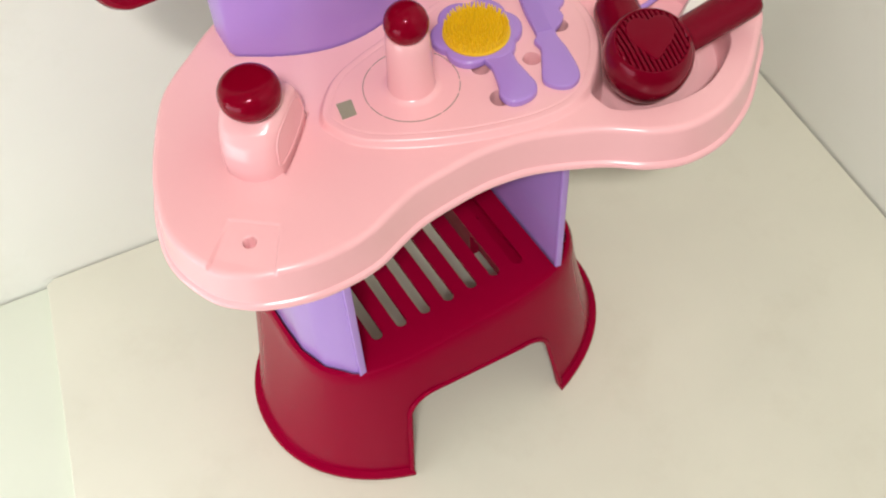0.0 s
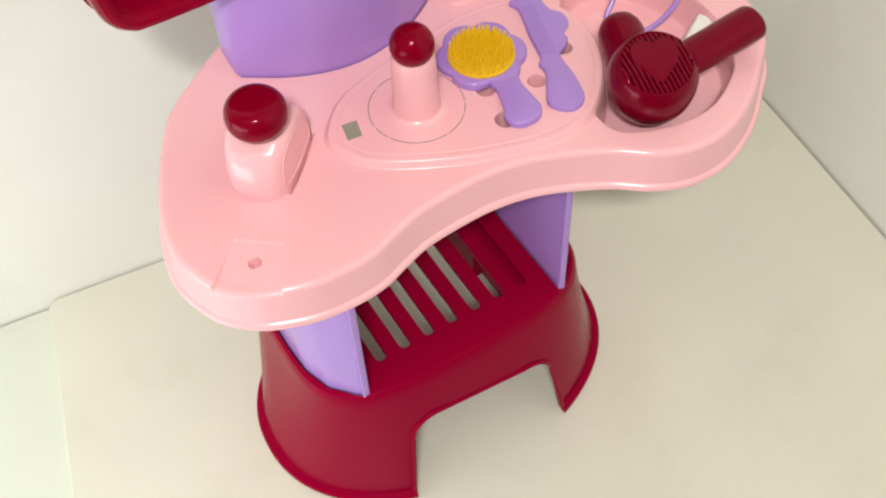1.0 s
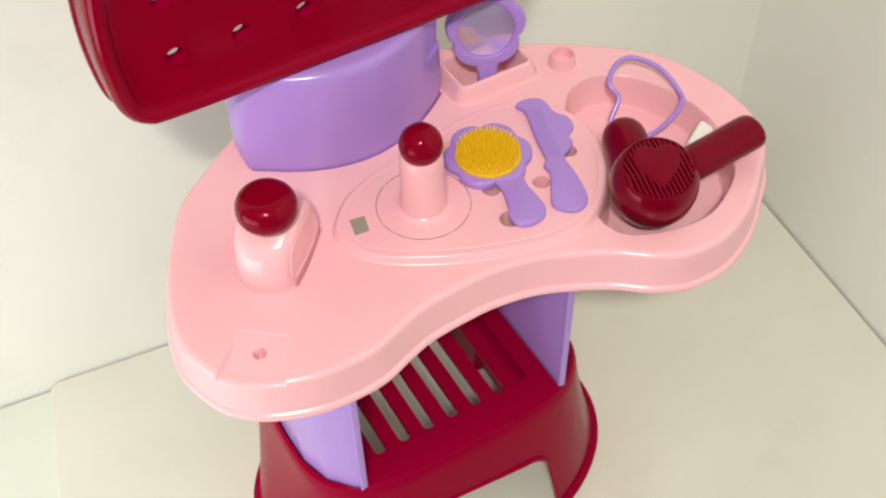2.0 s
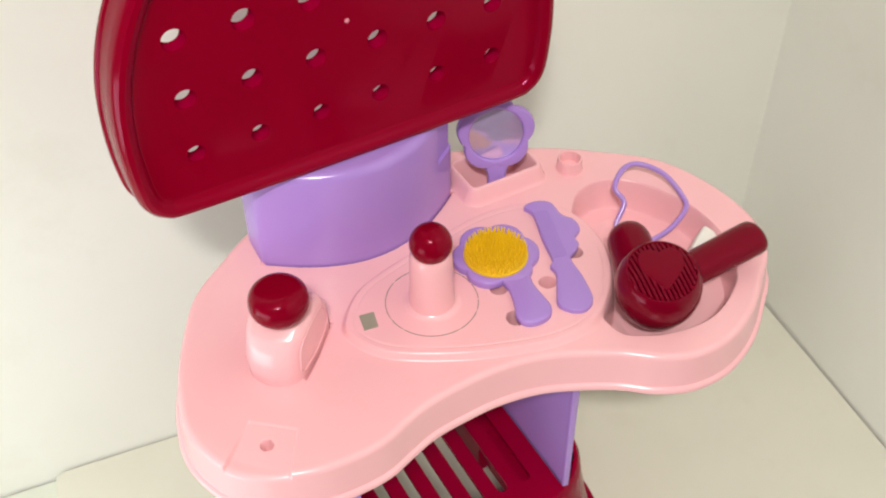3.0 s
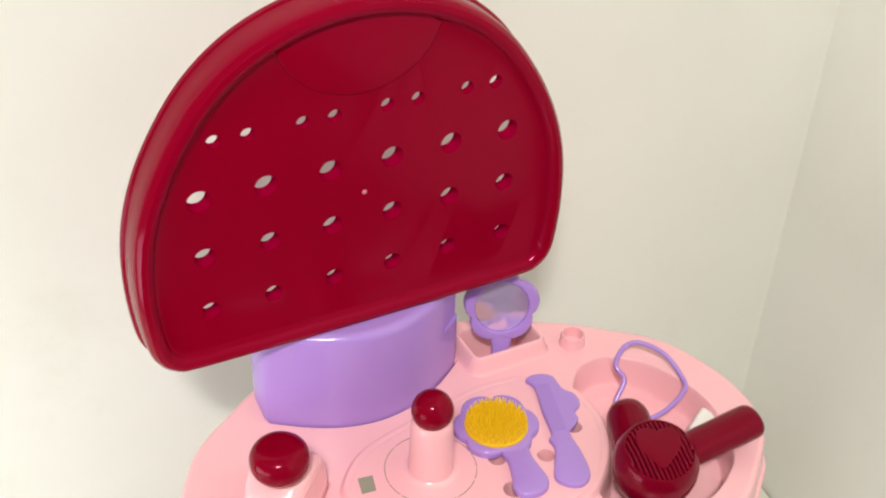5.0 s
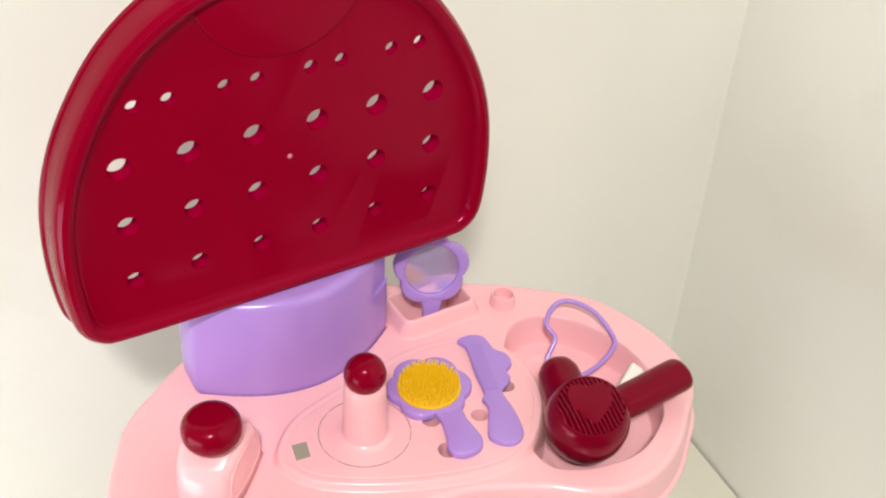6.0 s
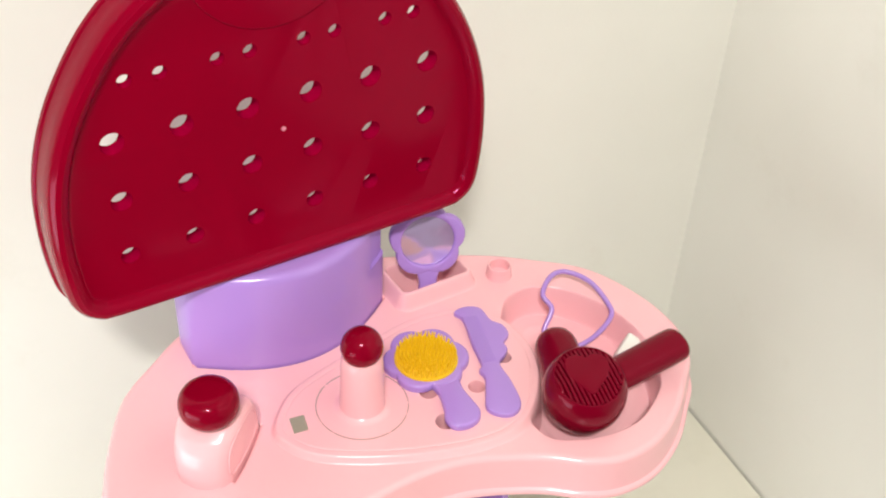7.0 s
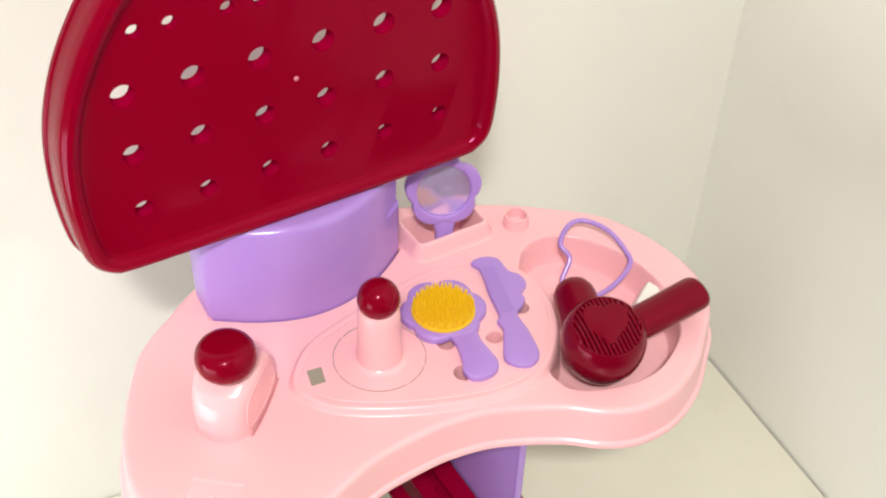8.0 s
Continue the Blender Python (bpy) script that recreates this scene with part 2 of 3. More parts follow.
vanity = thing("toy_vanity", "pink, lilac and crimson plastic toy vanity table standing on the floor", "toy vanity")


def superellipse(a, b, n=96, e=2.9, cx=0.0, cy=0.10):
    out = []
    for i in range(n):
        t = 2 * math.pi * i / n
        c, s = math.cos(t), math.sin(t)
        out.append((cx + a * math.copysign(abs(c) ** (2 / e), c), cy + b * math.copysign(abs(s) ** (2 / e), s)))
    return evenly(np.array(out), n)


def leg_outline(side, grow=0.0):
    pts = [(0.1085, -0.001), (0.118, 0.005), (0.136, 0.025), (0.1455, 0.053), (0.1475, 0.085), (0.1475, 0.115), (0.1455, 0.147), (0.136, 0.175),
           (0.118, 0.195), (0.1085, 0.201)]
    fine = []
    for (x0, y0), (x1, y1) in zip(pts, pts[1:]):
        fine += [(x0 + (x1 - x0) * s, y0 + (y1 - y0) * s) for s in (0, 0.33, 0.66)]
    fine.append(pts[-1])
    fine += [(0.1085, 0.201 - 0.202 * s) for s in (0.25, 0.5, 0.75)]
    loop = ccw(np.array([(side * x, y) for x, y in fine]))
    return offset(loop, grow) if grow else loop


def stool_shape(z):
    """Squareness and middle of the stool's outline at height z."""
    k = z / SEAT
    return 2.1 + 1.6 * k, 0.006 * (1 - k), 0.10 - 0.010 * (1 - k)


def stool_ring(a, b, z):
    e, cx, cy = stool_shape(z)
    return at_z(superellipse(a, b, e=e, cx=cx, cy=cy), z)


def stool_foot():
    prof = [(0.2015, 0.1460, 0.0), (0.2030, 0.1475, 0.002), (0.2030, 0.1475, 0.0065), (0.2015, 0.1460, 0.0090), (0.1950, 0.1405, 0.0110),
            (0.1790, 0.1305, 0.06), (0.1665, 0.1238, 0.11), (0.1585, 0.1190, 0.150), (0.1563, 0.1170, 0.166), (0.1555, 0.1155, 0.175), (0.1532, 0.1130, 0.181),
            (0.150, 0.1095, SEAT)]
    inner = [(0.146, 0.105, 0.178), (0.150, 0.110, 0.172), (0.1545, 0.115, 0.150), (0.1625, 0.1195, 0.11), (0.1745, 0.126, 0.06), (0.191, 0.136, 0.0)]
    outer_r = [stool_ring(*p) for p in prof]
    inner_r = [stool_ring(*p) for p in inner]
    n = len(outer_r[0])
    v1, f1 = loft(outer_r, caps=(False, True))
    v2, f2 = loft(inner_r, caps=(True, False))
    k = len(v1)
    last = k + (len(inner_r) - 1) * n
    faces = f1 + [tuple(i + k for i in f) for f in f2] + [(j, (j + 1) % n, last + (j + 1) % n, last + j) for j in range(n)]
    me = mesh_of("stool_foot", v1 + v2, faces)
    # arches, front and back
    side_r, side_l = [], []
    for i in range(11):
        a = math.pi / 2 * i / 10
        side_r.append((0.052 + 0.034 * math.sin(a), 0.080 + 0.034 * math.cos(a)))
        side_l.append((-0.050 - 0.030 * math.sin(a), 0.095 + 0.030 * math.cos(a)))
    right = side_r + [(0.0985, -0.02)]
    left = side_l + [(-0.0925, -0.02)]
    loop = right + left[::-1]
    arch_cut = mesh_of("arch_cut", *loft([[(x, y, z) for x, z in loop] for y in (-0.2, 0.4)]))
    cutters = [arch_cut]
    slots = []
    for i in range(7):
        x = -0.0795 + 0.0266 * i
        s = rounded_rect(x, 0.10, 0.0056, 0.078, 0.0054, 5)
        slots.append(loft([at_z(s, 0.15), at_z(s, 0.2)]))
    cutters.append(merge("slot_cut", slots))
    for side in (-1, 1):
        cutters.append(mesh_of("leg_cut", *loft([at_z(leg_outline(side, 0.0022), 0.166), at_z(leg_outline(side, 0.0022), 0.23)])))
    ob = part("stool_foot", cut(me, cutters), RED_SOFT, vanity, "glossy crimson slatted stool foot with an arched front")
    for side in (-1, 1):
        x0, x1 = (0.079, 0.137) if side > 0 else (-0.137, -0.0875)
        pieces = [box_piece(x0, x1, 0.022, 0.178, 0.115, 0.1705)]
        if side > 0:
            pieces.append(box_piece(0.068, 0.0785, 0.095, 0.18, 0.115, 0.1775))
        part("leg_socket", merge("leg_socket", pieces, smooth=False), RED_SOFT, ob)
    # rolled edge round the front arch
    path = [(0.0975, 0.004)] + side_r[::-1] + side_l + [(-0.0915, 0.004)]
    pts = [(x, stool_front(x, z), z) for x, z in path]
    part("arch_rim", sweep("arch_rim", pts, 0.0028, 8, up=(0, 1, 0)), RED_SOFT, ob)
    return ob


def stool_front(x, z):
    zs = [0.0, 0.01, 0.06, 0.11, 0.15]
    b = float(np.interp(z, zs, [0.1455, 0.1410, 0.1305, 0.1238, 0.1190]))
    a = float(np.interp(z, zs, [0.2010, 0.1950, 0.1790, 0.1665, 0.1585]))
    e, cx, cy = stool_shape(z)
    return cy - b * (1 - (abs(x - cx) / a) ** e) ** (1 / e)


def legs():
    for side in (-1, 1):
        loop = leg_outline(side)
        rings = [at_z(loop, 0.1707), at_z(loop, 0.30), at_z(loop, T - 0.02)]
        ob = part("leg", mesh_of("leg", *loft(rings), sharp=40), PURPLE, vanity, "lilac plastic side leg")
        edge = rounded_rect(side * 0.1105, 0.0005, 0.0035, 0.0025, 0.001, 3)
        part("front_edge", mesh_of("front_edge", *loft([at_z(edge, 0.1707), at_z(edge, T - 0.02)])), PURPLE, ob)


TABLE = [(-0.132, 0.225), (-0.155, 0.208), (-0.174, 0.187), (-0.200, 0.140), (-0.216, 0.099), (-0.222, 0.057), (-0.210, 0.017), (-0.191, -0.004),
         (-0.172, -0.015), (-0.144, -0.024), (-0.116, -0.0265), (-0.091, -0.0245), (-0.066, -0.016), (-0.042, -0.009), (-0.009, -0.006), (0.023, -0.006),
         (0.057, -0.012), (0.087, -0.024), (0.120, -0.042), (0.146, -0.062), (0.175, -0.074), (0.211, -0.073), (0.250, -0.056), (0.284, -0.029),
         (0.311, -0.003), (0.326, 0.036), (0.323, 0.090), (0.301, 0.146), (0.257, 0.187), (0.216, 0.217), (0.138, 0.257), (0.06, 0.280),
         (-0.02, 0.278), (-0.09, 0.253)]
ISLAND = [(-0.070, 0.098), (-0.044, 0.127), (-0.009, 0.141), (0.049, 0.153), (0.095, 0.161), (0.135, 0.158), (0.163, 0.144), (0.181, 0.118),
          (0.184, 0.078), (0.172, 0.043), (0.147, 0.012), (0.116, -0.007), (0.077, -0.008), (0.026, 0.007), (-0.019, 0.028), (-0.053, 0.051), (-0.069, 0.076)]
TRAY = [(0.188, 0.131), (0.208, 0.146), (0.234, 0.146), (0.263, 0.124), (0.284, 0.077), (0.284, 0.029), (0.267, -0.011), (0.247, -0.030),
        (0.216, -0.045), (0.186, -0.046), (0.153, -0.037), (0.132, -0.018), (0.135, 0.03), (0.160, 0.09)]


def distance(px, py, loop):
    """Signed distance of points to a closed loop, positive inside."""
    best = np.full(px.shape, 1e9)
    inside = np.zeros(px.shape, bool)
    for (x0, y0), (x1, y1) in zip(loop, np.roll(loop, -1, 0)):
        dx, dy = x1 - x0, y1 - y0
        s = np.clip(((px - x0) * dx + (py - y0) * dy) / (dx * dx + dy * dy + 1e-15), 0, 1)
        best = np.minimum(best, (px - x0 - s * dx) ** 2 + (py - y0 - s * dy) ** 2)
        if dy:
            inside ^= ((y0 > py) != (y1 > py)) & (px < (py - y0) * dx / dy + x0)
    return np.where(inside, 1, -1) * np.sqrt(best)


def ease(d, a, b):
    s = np.clip((d - a) / (b - a), 0, 1)
    return s * s * (3 - 2 * s)


def top_height(x, y):
    z = np.zeros_like(x)
    isl = distance(x, y, spline(ISLAND, 140))
    z += 0.0060 * ease(isl, -0.0010, 0.0046) - 0.0004 * ease(isl, 0.0086, 0.0094) + 0.0006 * ease(isl, 0.0098, 0.0108)
    tray = distance(x, y, spline(TRAY, 120))
    z -= 0.033 * ease(tray, -0.001, 0.0055) * (1 - ease(isl, -0.004, 0.0015)) + 0.002 * ease(tray, 0.02, 0.03) * (isl < 0)
    # square recess at the rim, with its screw hole
    rec = distance(x, y, np.array([(-0.176, 0.047), (-0.250, -0.022), (-0.200, -0.066), (-0.145, 0.021)][::-1]))
    across = ((x + 0.176) * 0.766 - (y - 0.047) * 0.643) / 0.0405
    along = (-(x + 0.176) * 0.731 - (y - 0.047) * 0.682) / 0.035
    z -= (0.0046 - 0.0016 * np.clip(across, 0, 1)) * (0.3 + 0.7 * np.clip(along, 0, 1)) * ease(rec, -0.0004, 0.0008)
    z -= 0.012 * ease(0.0054 - np.hypot(x + 0.1717, y - 0.0201), 0, 0.0018)
    # finger holes under comb and brush
    for hx, hy, r in ((0.108, 0.053, 0.0075), (0.0625, 0.031, 0.009), (0.067, 0.068, 0.008), (0.149, 0.073, 0.008)):
        z -= 0.034 * ease(r - np.hypot(x - hx, y - hy), 0, 0.0014)
    # holder for the mirror: a raised wall round a pocket
    cup = distance(x, y, rounded_rect(0.145, 0.2035, 0.041, 0.026, 0.010))
    z += 0.0165 * ease(cup, -0.0056, 0.0030)
    z -= 0.042 * ease(cup, 0.0045, 0.0112)
    # open joints round the dispenser and along the foot of the neck
    c45, s45 = math.cos(radians(45.6)), math.sin(radians(45.6))
    dx, dy = (x + 0.147) * c45 + (y - 0.0715) * s45, -(x + 0.147) * s45 + (y - 0.0715) * c45
    z -= 0.0045 * ease(0.0016 - np.abs(dy + 0.0244 + 0.0022 * np.sin(math.pi * np.clip(dx / 0.082, 0, 1))), 0, 0.0008) * ease(dx, 0.012, 0.018) * ease(0.080 - dx, 0, 0.004)
    front = 0.1625 + 4.75 * x * x * (1 - 8 * x * x)
    z -= 0.0040 * ease(0.0012 - np.abs(y - front + 0.0006), 0, 0.0007) * (np.abs(x) < 0.099)
    # fillet round the post
    post = np.hypot(x - 0.0092, y - 0.0833)
    z += 0.0035 * np.clip(1 - (post - 0.019) / 0.007, 0, 1) ** 2
    return z


def tabletop():
    na, nr = 1400, 340
    cx, cy = 0.05, 0.10
    fine = spline(TABLE, 3000)
    outline = ccw(evenly(fine, na))
    rim = offset(outline, -0.0055)
    radial = np.concatenate([np.linspace(0.012, 1, nr)])
    gx = cx + (rim[None, :, 0] - cx) * radial[:, None]
    gy = cy + (rim[None, :, 1] - cy) * radial[:, None]
    gz = T + top_height(gx, gy)
    rings = [np.stack([gx[i], gy[i], gz[i]], 1) for i in range(nr)]
    drop = gz[-1] - T
    drop = np.where(drop < 0, drop, 0)
    for i in range(1, 6):
        a = math.pi / 2 * i / 5
        o = offset(outline, -0.0055 * (1 - math.sin(a)))
        rings.append(np.column_stack([o, T + drop * (1 - 0.15 * i / 5) - 0.0055 * (1 - math.cos(a))]))
    for off, dz in ((0.0012, 0.016), (0.0028, 0.030), (0.0034, 0.0335), (0.0052, 0.0345), (0.0066, 0.0360), (0.0070, 0.0380), (0.0064, 0.0400), (0.0035, 0.0405),
                    (-0.004, 0.0405)):
        o = offset(outline, off)
        rings.append(np.column_stack([o, np.full(na, T - dz)]))
    o = offset(outline, -0.006)
    rings.append(np.column_stack([o, np.full(na, T - 0.037)]))
    n = na
    k = len(rings)
    verts = np.vstack(rings)
    j = np.arange(n)
    quads = []
    for i in range(k - 1):
        a, b = i * n, (i + 1) * n
        quads.append(np.stack([a + j, a + (j + 1) % n, b + (j + 1) % n, b + j], 1))
    quads = np.vstack(quads)
    me = bpy.data.meshes.new("tabletop")
    faces = quads.tolist() + [list(range(n))[::-1], [(k - 1) * n + q for q in range(n)]]
    me.from_pydata(verts.tolist(), [], faces)
    finish(me, True, 50)
    ob = part("tabletop", me, PINK, vanity, "glossy pale pink kidney-shaped plastic table top with moulded trays")
    # seam of the turning base round the post, shadow gap painted as dark strips
    zi = T + 0.0062
    arcs = []
    for start, sweep_deg in ((4, 27), (35, 46), (84, 30), (118, 62), (183, 20), (206, 70), (279, 34), (317, 16), (336, 25)):
        rings = []
        for q in range(15):
            a = radians(start + sweep_deg * q / 14)
            rings.append([(0.0092 + r * math.cos(a), 0.0833 + r * math.sin(a), z) for r, z in ((0.0397, zi - 0.001), (0.0397, zi + 0.00025), (0.0404, zi + 0.00025), (0.0404, zi - 0.001))])
        arcs.append(loft(rings))
    part("seam_ring", merge("seam_ring", arcs), SEAM, ob, "thin broken dark seam")
    sq = np.array([(-0.0530, 0.0990), (-0.0565, 0.0815), (-0.0440, 0.0800), (-0.0400, 0.0970)])
    part("sticker", mesh_of("sticker", *loft([at_z(sq, zi - 0.0005), at_z(sq, zi + 0.0004)]), smooth=False), STICKER, ob, "small grey-green square label")
    # short hollow peg beside the pocket
    peg = lathe("peg", [(0.0135, -0.002), (0.0128, 0.002), (0.0120, 0.010), (0.0116, 0.0124), (0.0108, 0.0130), (0.0099, 0.0124), (0.0094, 0.0095), (0.0090, 0.0020), (0.0, 0.0018)], 32)
    part("peg", peg, PINK, ob, "", pose(0.2157, 0.1786, T))
    return ob


def post():
    me = lathe("post", [(0.0205, -0.002), (0.0200, 0.004), (0.0190, 0.020), (0.0182, 0.050), (0.0176, 0.057), (0.0160, 0.0605), (0.0120, 0.0618), (0.0, 0.0620)], 56)
    ob = part("post", me, PINK, vanity, "round pink plastic post", pose(0.0092, 0.0833, T + 0.005))
    prof = [(max(0.0001, 0.0180 * math.cos(a)), 0.0180 * math.sin(a)) for a in np.linspace(-math.pi / 2, math.pi / 2, 30)]
    part("ball", lathe("ball", prof, 56), RED_GLOSS, ob, "glossy crimson ball", pose(0.0092, 0.0833, T + 0.0755))


def dispenser():
    prof = [(0.0, 0.0), (-0.0008, 0.010), (0.0006, 0.022), (0.0045, 0.033), (0.0110, 0.042), (0.022, 0.0490), (0.038, 0.0520), (0.052, 0.0515), (0.067, 0.046),
            (0.0755, 0.032), (0.0800, 0.018), (0.0820, 0.006), (0.0822, 0.0)]
    prof = [(0.0, -0.03)] + prof + [(0.0822, -0.03), (0.06, -0.03), (0.03, -0.03)]
    base = ccw(evenly(np.array(prof), 120))
    hw, r = 0.0240, 0.0085
    stack = []
    for i in range(9):
        a = math.pi / 2 * i / 8
        stack.append((offset(base, -r * (1 - math.sin(a))), -hw + r * (1 - math.cos(a))))
    n = len(stack)
    for i in range(1, 8):
        stack.append((base, -hw + r + (hw - r) * 2 * i / 8))
    stack += [(o, -w) for o, w in stack[:n][::-1]]
    # the front bulges like a drum between the flanks
    ring3 = [[(x + 0.0100 * (w / hw) ** 2 * max(0, 1 - x / 0.05), -w * (1 + 0.09 * math.sin(math.pi * min(1, max(0, x / 0.082)))), max(z, -0.004)) for x, z in o] for o, w in stack]
    me = mesh_of("dispenser", *loft(ring3), sharp=50)
    # oval field on the flank
    field = spline([(0.0135, 0.010), (0.0115, 0.024), (0.0145, 0.0355), (0.0230, 0.0405), (0.0380, 0.0425), (0.0530, 0.0410), (0.0640, 0.0335), (0.0695, 0.020),
                    (0.0690, 0.009), (0.040, 0.0065)], 90)
    m = pose(-0.147, 0.0715, T, 0, 0, 45.6)
    ob = part("dispenser", me, PINK, vanity, "pink humped plastic dispenser", m)
    bead = [(x, -hw * (1 + 0.09 * math.sin(math.pi * min(1, max(0, x / 0.082)))) + 0.0002, z) for x, z in field]
    part("flank_bead", sweep("flank_bead", bead, 0.0007, 8, closed=True, up=(0, 1, 0)), PINK, ob, "", m)
    prof = []
    for a in np.linspace(-math.pi / 2, math.pi / 2, 44):
        c, s = math.cos(a), math.sin(a)
        prof.append((max(0.0001, 0.0244 * abs(c) ** 0.56), 0.0158 * math.copysign(abs(s) ** 0.92, s)))
    part("push_knob", lathe("push_knob", prof, 56), RED_GLOSS, ob, "glossy crimson round push knob", pose(-0.1225, 0.0925, 0.4860))


def neck():
    pts = [(-0.097, 0.238), (-0.098, 0.207), (-0.074, 0.184), (-0.039, 0.1685), (0.002, 0.1625), (0.041, 0.1685), (0.073, 0.184), (0.098, 0.207), (0.098, 0.238)]
    loop = [pts[0], pts[1]]
    for x in np.linspace(-0.0955, 0.0955, 41):
        loop.append((x, 0.1625 + 4.75 * x * x * (1 - 8 * x * x)))
    loop += [pts[-2], pts[-1]]
    loop = np.array(loop)
    base = ccw(loop)
    rings = [at_z(base, T - 0.003), at_z(base, T + 0.05), at_z(offset(base, -0.001), 0.512)]
    for i in range(1, 6):
        a = math.pi / 2 * i / 5
        rings.append(at_z(offset(base, -0.001 - 0.009 * (1 - math.cos(a))), 0.512 + 0.009 * math.sin(a)))
    # the upper corner is set back by a step
    bow = [(x, 0.1625 + 4.75 * x * x * (1 - 8 * x * x) + 0.0045) for x in np.linspace(0.0740, 0.0955, 14)]
    step = np.array(bow + [(0.0955, 0.26), (0.13, 0.26), (0.13, 0.14), (0.0740, 0.14)])
    me = cut(mesh_of("neck", *loft(rings), sharp=30), [mesh_of("step_cut", *loft([at_z(step, 0.474), at_z(step, 0.56)]))])
    part("neck", me, PURPLE, vanity, "lilac plastic neck with a bowed front")


PANEL_X, PANEL_Y = -0.0055, 0.189
HALF = [(0.0, 0.8205), (0.050, 0.8135), (0.094, 0.795), (0.130, 0.766), (0.158, 0.728), (0.178, 0.688), (0.190, 0.645), (0.1935, 0.598), (0.1905, 0.555), (0.1845, 0.535),
        (0.172, 0.5235), (0.155, 0.5195)]


def back_panel():
    up = [(x, z) for x, z in HALF]
    pts = up + [(0.08, 0.5185), (0.0, 0.5180), (-0.08, 0.5185)] + [(-x, z) for x, z in up[::-1][:-1]]
    outline = ccw(spline(pts, 260))

    def ring(off, d):
        return [(PANEL_X + 0.0015 + x, PANEL_Y - d, z) for x, z in offset(outline, off)]
    front = [(-0.0185, 0.0), (-0.0165, 0.0008), (-0.0150, 0.0040), (-0.0125, 0.0072), (-0.0085, 0.0088), (-0.0045, 0.0078), (-0.0015, 0.0045), (0.0, 0.0),
             (0.0005, -0.010), (0.0010, -0.020), (0.0014, -0.0215), (0.0030, -0.0225), (0.0036, -0.0250), (0.0032, -0.0275), (0.0015, -0.0285), (-0.0015, -0.0285),
             (-0.0030, -0.026), (-0.0045, -0.0180), (-0.012, -0.0142), (-0.0185, -0.0137)]
    verts, faces = loft([ring(o, d) for o, d in front])
    me = mesh_of("back_panel", verts, faces)
    tools, bores, round_holes = [], [], []
    seg = 28

    def hole(x, z, r):
        round_holes.append((x, z, r))
        prof = [(r + 0.0007, 0.0004), (r + 0.0003, -0.0003), (r, -0.0010), (r - 0.0003, -0.0175)]
        rings = [[(x + q * math.cos(2 * math.pi * j / seg), PANEL_Y - d, z + q * math.sin(2 * math.pi * j / seg)) for j in range(seg)] for q, d in prof]
        return loft(rings)

    def bore(x, z, r, start=-0.0085):
        rings = [[(x + r * math.cos(2 * math.pi * j / seg), PANEL_Y - d, z + r * math.sin(2 * math.pi * j / seg)) for j in range(seg)] for d in (start, -0.0175)]
        return loft(rings)
    for z, r in ((0.6778, 0.0091), (0.6255, 0.0083), (0.5732, 0.0074)):
        for c in range(6):
            tools.append(hole(PANEL_X + (c - 2.5) * 0.0537, z, r))
    for x in (-0.1185, -0.0920, -0.0480, -0.0220, 0.0225, 0.0490, 0.0935, 0.1195):
        tools.append(hole(PANEL_X + x, 0.7262, 0.0053))
        bores.append(bore(PANEL_X + x, 0.7262, 0.0095))
    me = cut(me, [merge("hole_cut", tools), merge("bore_cut", bores[0::2]), merge("bore_cut", bores[1::2])])
    me.materials.clear()
    me.materials.append(RED)
    me.materials.append(RED_BORE)
    for f in me.polygons:
        c = f.center
        if c.y > PANEL_Y + 0.0008 and abs(f.normal.y) < 0.4 and any(math.hypot(c.x - x, c.z - z) < r + 0.001 for x, z, r in round_holes):
            f.material_index = 1
    ob = part("back_panel", me, RED, vanity, "glossy crimson rounded plastic panel pierced with rows of round holes")
    # crescent relief under the top
    arc = []
    for a in np.linspace(-1.30, 1.30, 48):
        arc.append((0.0695 * math.sin(a), 0.806 - 0.064 * math.cos(a)))
    top = [(0.055, 0.7985), (0.03, 0.8060), (0.0, 0.8090), (-0.03, 0.8060), (-0.055, 0.7985)]
    loop = np.array(arc + top)
    me = plate("relief", loop, -0.001, 0.0018, 0.0012)
    part("relief", me, RED, ob, "", pose(PANEL_X, PANEL_Y, 0, 90, 0, 0))
    pin = lathe("moulding_pin", [(0.0022, -0.001), (0.0021, 0.0006), (0.0012, 0.0013), (0.0001, 0.0014)], 16)
    part("moulding_pin", pin, MARK, ob, "pale pink moulding mark", pose(-0.004, PANEL_Y, 0.651, 90, 0, 0))


stool_foot()
legs()
tabletop()
post()
dispenser()
neck()
back_panel()

# ---- things on the table ----
ZI = T + 0.0062   # top of the raised island


